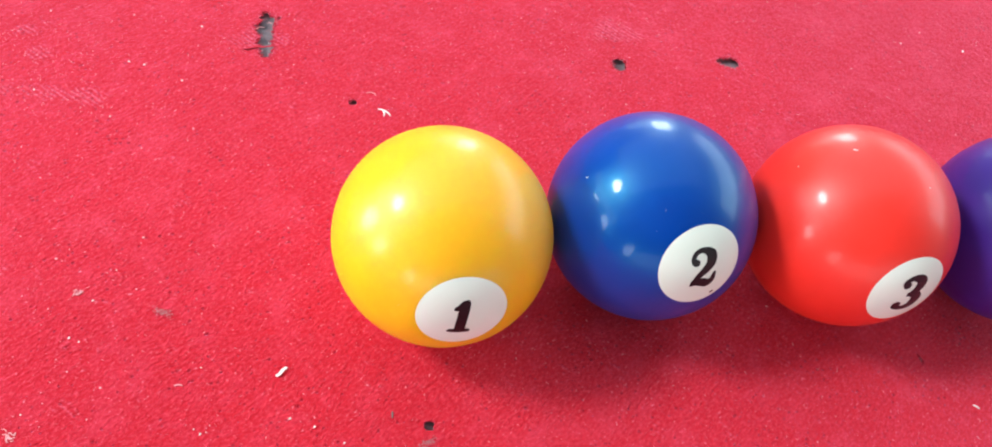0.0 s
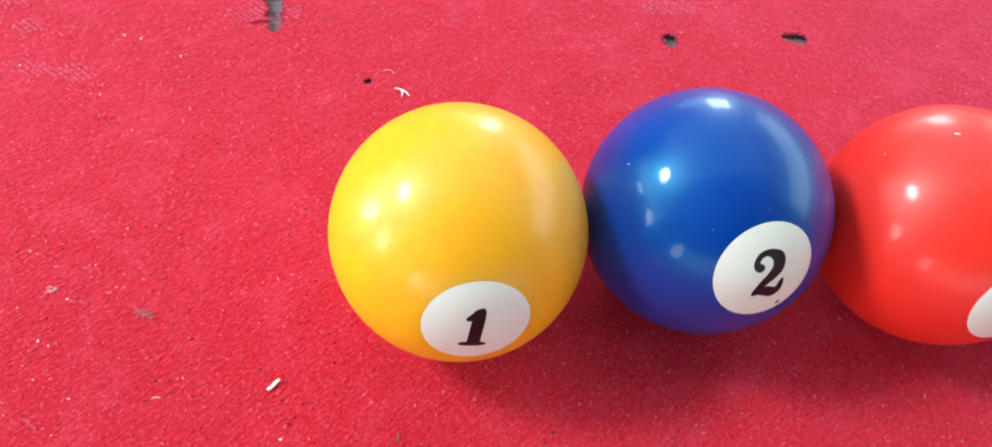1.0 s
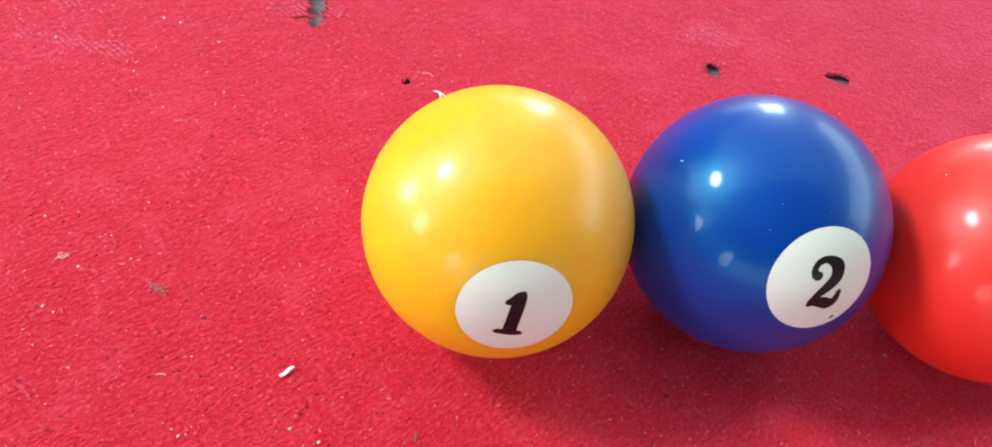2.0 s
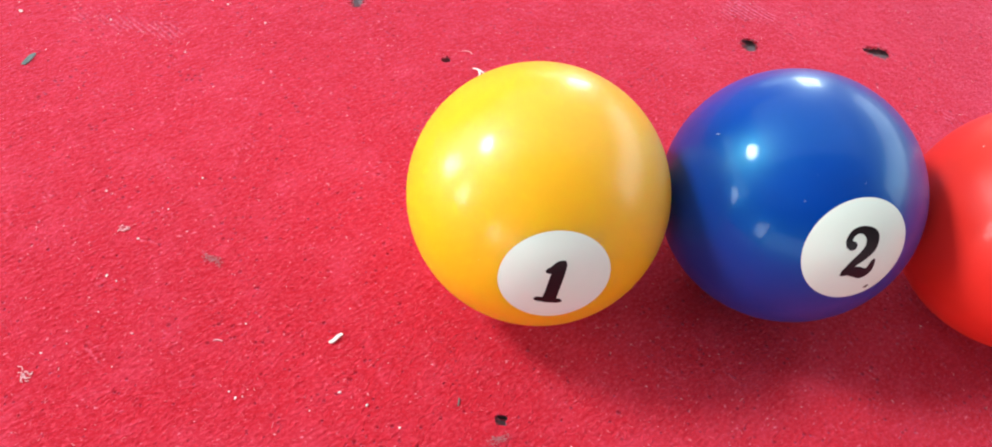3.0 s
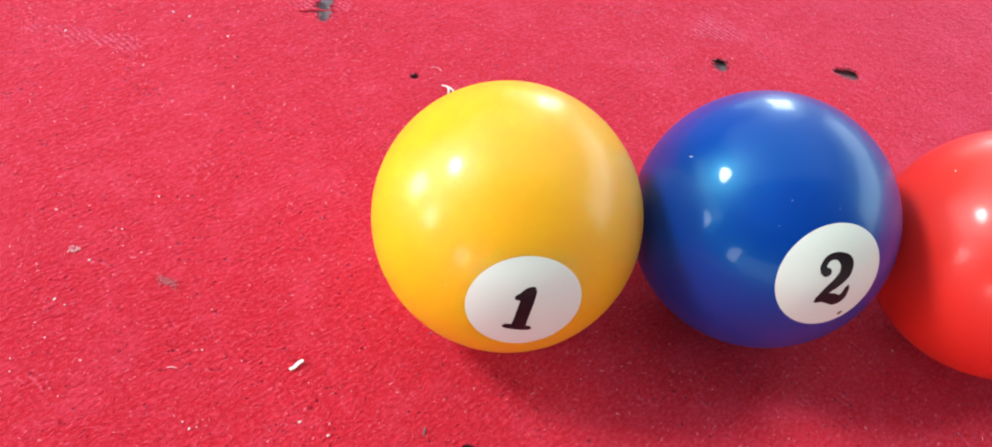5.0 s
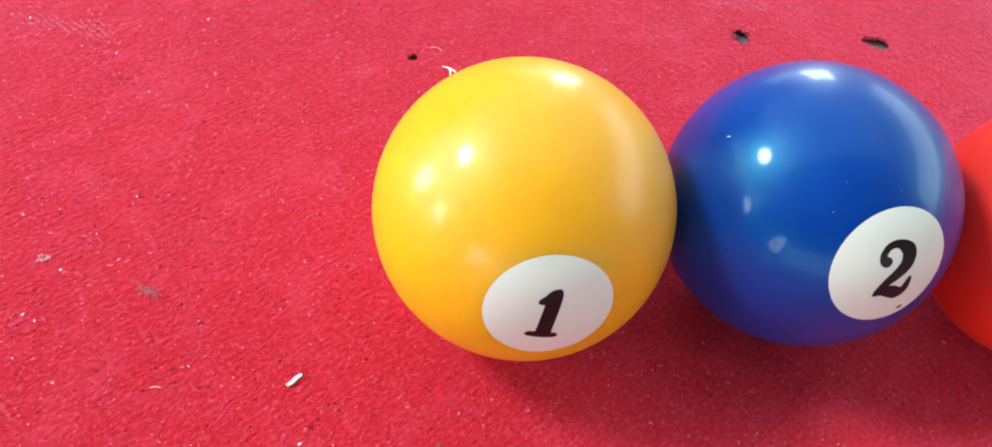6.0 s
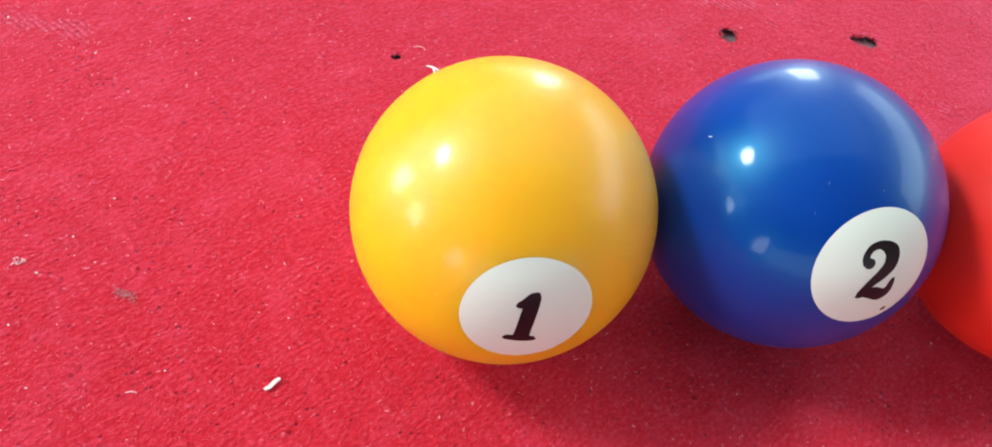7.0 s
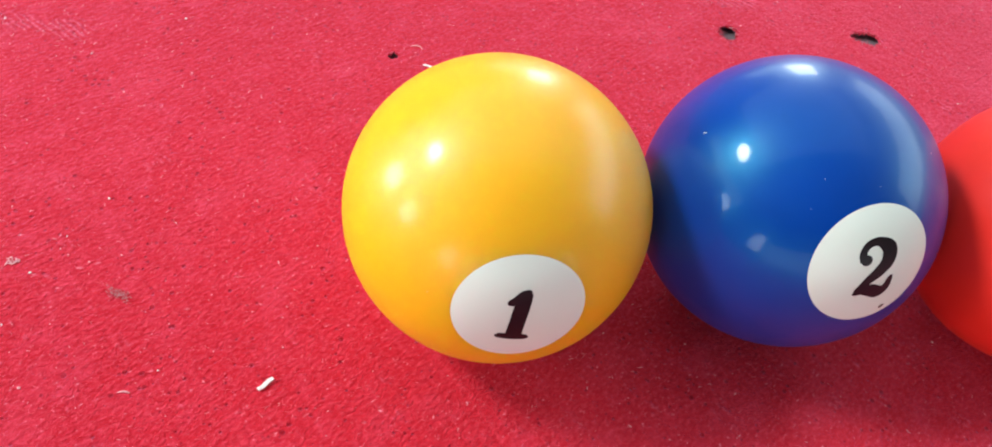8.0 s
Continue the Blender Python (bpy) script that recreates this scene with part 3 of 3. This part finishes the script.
thread("torn_thread", [[(-0.0490, 0.0974), (-0.0460, 0.0980), (-0.0430, 0.0979), (-0.0398, 0.0983)]], 0.0006, TORN, "red thread spanning a tear in the worn cloth")
thread("torn_thread", [[(-0.0452, 0.1066), (-0.0440, 0.1075), (-0.0425, 0.1072)], [(-0.0418, 0.1090), (-0.0408, 0.1096), (-0.0398, 0.1088)]], 0.00026, PINKLINT, "pale thread ends in a tear of the red cloth")
splinter(-0.0442, -0.0199, 0.0035, 0.00076, 39)
thread("lint", [[(-0.0084, 0.0678), (-0.0070, 0.0673), (-0.0055, 0.0662), (-0.0045, 0.0646)], [(-0.0068, 0.0671), (-0.0064, 0.0658), (-0.0067, 0.0645)]], 0.0006, LINT, "white scrap of lint beside the yellow ball")
thread("lint", [[(-0.0113, 0.0750), (-0.0098, 0.0752), (-0.0086, 0.0746), (-0.0083, 0.0737)]], 0.00028, PINKLINT, "thin pinkish thread lying on the red cloth")
thread("lint", [[(0.1509, -0.0583), (0.1517, -0.0588), (0.1525, -0.0598)]], 0.0005, LINT, "short white thread lying on the red cloth")
thread("lint", [[(-0.0711, -0.0198), (-0.0700, -0.0197), (-0.0690, -0.0200)]], 0.00035, PINKLINT, "thin pinkish thread lying on the red cloth")
thread("lint", [[(-0.0169, -0.0348), (-0.0170, -0.0358), (-0.0172, -0.0367)]], 0.00040, GREENGREY, "short grey thread lying on the red cloth")
crumb("chalk_flake", -0.1312, 0.0669, 0.0026, 0.0009, 0.0003, 66, GREENGREY, "grey-green flake of chalk on the red cloth", "flake", 1)


def powder(x, y, long, wide, turn, count, mat, label, seed):
    """A smear of chalk dust: many flat grains thinning out towards the edge, in one mesh."""
    r = random.Random(seed)
    bm = bmesh.new()
    for _ in range(count):
        u, v = r.gauss(0, long / 2), r.gauss(0, wide / 2)
        v += 0.35 * wide * math.sin(u / long * 2.2)
        size = r.uniform(0.00005, 0.00014)
        bmesh.ops.create_icosphere(bm, subdivisions=1, radius=1.0, matrix=pose(u, v, 0.00016, 0, 0, r.uniform(0, 360)) @ Matrix.Diagonal((size * r.uniform(1, 1.8), size, 0.00008, 1)))
    ob = part("chalk_smear", bm, mat)
    ob.matrix_basis = pose(x, y, 0.0001, 0, 0, turn)
    return tagged(ob, label, "smear")


powder(-0.0740, 0.0016, 0.0028, 0.0011, -42, 170, GREY, "faint grey chalk smear on the red cloth", 2)
powder(-0.0092, -0.0447, 0.0022, 0.0012, 10, 130, GREY, "faint grey chalk smear on the red cloth", 4)
# tufts and crumbs: x, y, size in millimetres
CRUMBS = [(-101.9, 21.8, 0.55), (-91.8, 7.6, 0.5), (-97.0, -2.7, 0.55), (-94.6, -4.2, 0.4), (-88.7, -17.7, 0.5), (-42.9, -32.8, 0.6), (-36.9, -35.9, 0.55),
          (-64.8, -33.5, 0.5), (-63.4, -33.2, 0.4), (-66.3, -32.0, 0.35), (-106.6, -22.1, 0.4), (227.9, 79.2, 0.9), (213.7, 90.6, 0.6), (202.1, 85.4, 0.5),
          (-85.7, 94.2, 0.6), (-81.0, 92.5, 0.6), (-84.8, 115.6, 0.55), (-63.0, 108.9, 0.6), (-69.4, 84.8, 0.6), (-137.9, 86.4, 1.0), (-139.5, 90.4, 0.4),
          (-112.9, 84.1, 0.5), (-86.3, 16.3, 0.35), (-79.5, 26.1, 0.45), (-74.8, 11.1, 0.35), (-29.9, -41.2, 0.5), (-90.4, 71.5, 0.45), (-110.9, 118.8, 0.5)]
for i, (cx, cy, size) in enumerate(CRUMBS):
    s = size / 1000
    crumb("crumb", cx / 1000, cy / 1000, s * 0.62, s * 0.45, s * 0.35, 37 * i, LINT if i % 4 else PINKLINT, "tiny pale crumb of lint on the red cloth", "crumb", 20 + i, 0.3, "crumbs on the cloth")
for i, (cx, cy, reach) in enumerate(((-0.0957, 0.0102, 0.0012), (-0.1084, -0.0273, 0.0016))):
    r = random.Random(60 + i)
    runs = []
    for k in range(16):
        a, l = r.uniform(0, math.tau), reach * r.uniform(0.4, 1.0)
        px, py = cx + r.gauss(0, reach * 0.4), cy + r.gauss(0, reach * 0.3)
        runs.append([(px, py), (px + l * 0.5 * math.cos(a), py + l * 0.5 * math.sin(a)), (px + l * math.cos(a + 0.6), py + l * math.sin(a + 0.6))])
    thread("lint_tuft", runs, 0.00022, PINKLINT, "matted pinkish tuft of lint on the red cloth")

# fine dust, too many to count
gem = [(1, 0, 0), (0, 1, 0), (-1, 0, 0), (0, -1, 0), (0, 0, 1), (0, 0, -1)]
sides = [(0, 1, 4), (1, 2, 4), (2, 3, 4), (3, 0, 4), (1, 0, 5), (2, 1, 5), (3, 2, 5), (0, 3, 5)]
r = random.Random(8)
verts, faces = [], []
for _ in range(2400):
    s = 0.00006 + 0.00018 * r.random() ** 3
    m = pose(r.uniform(-0.19, 0.27), r.uniform(-0.08, 0.15), 0.00022, 0, 0, r.uniform(0, 360)) @ Matrix.Diagonal((s * r.uniform(0.8, 2.2), s, s * 0.7, 1))
    faces += [tuple(len(verts) + k for k in f) for f in sides]
    verts += [m @ Vector(g) for g in gem]
me = bpy.data.meshes.new("dust")
me.from_pydata(verts, [], faces)
me.materials.append(DUST)
tagged(new("dust", me), "fine pale dust on the red cloth", "dust", kind="stuff")
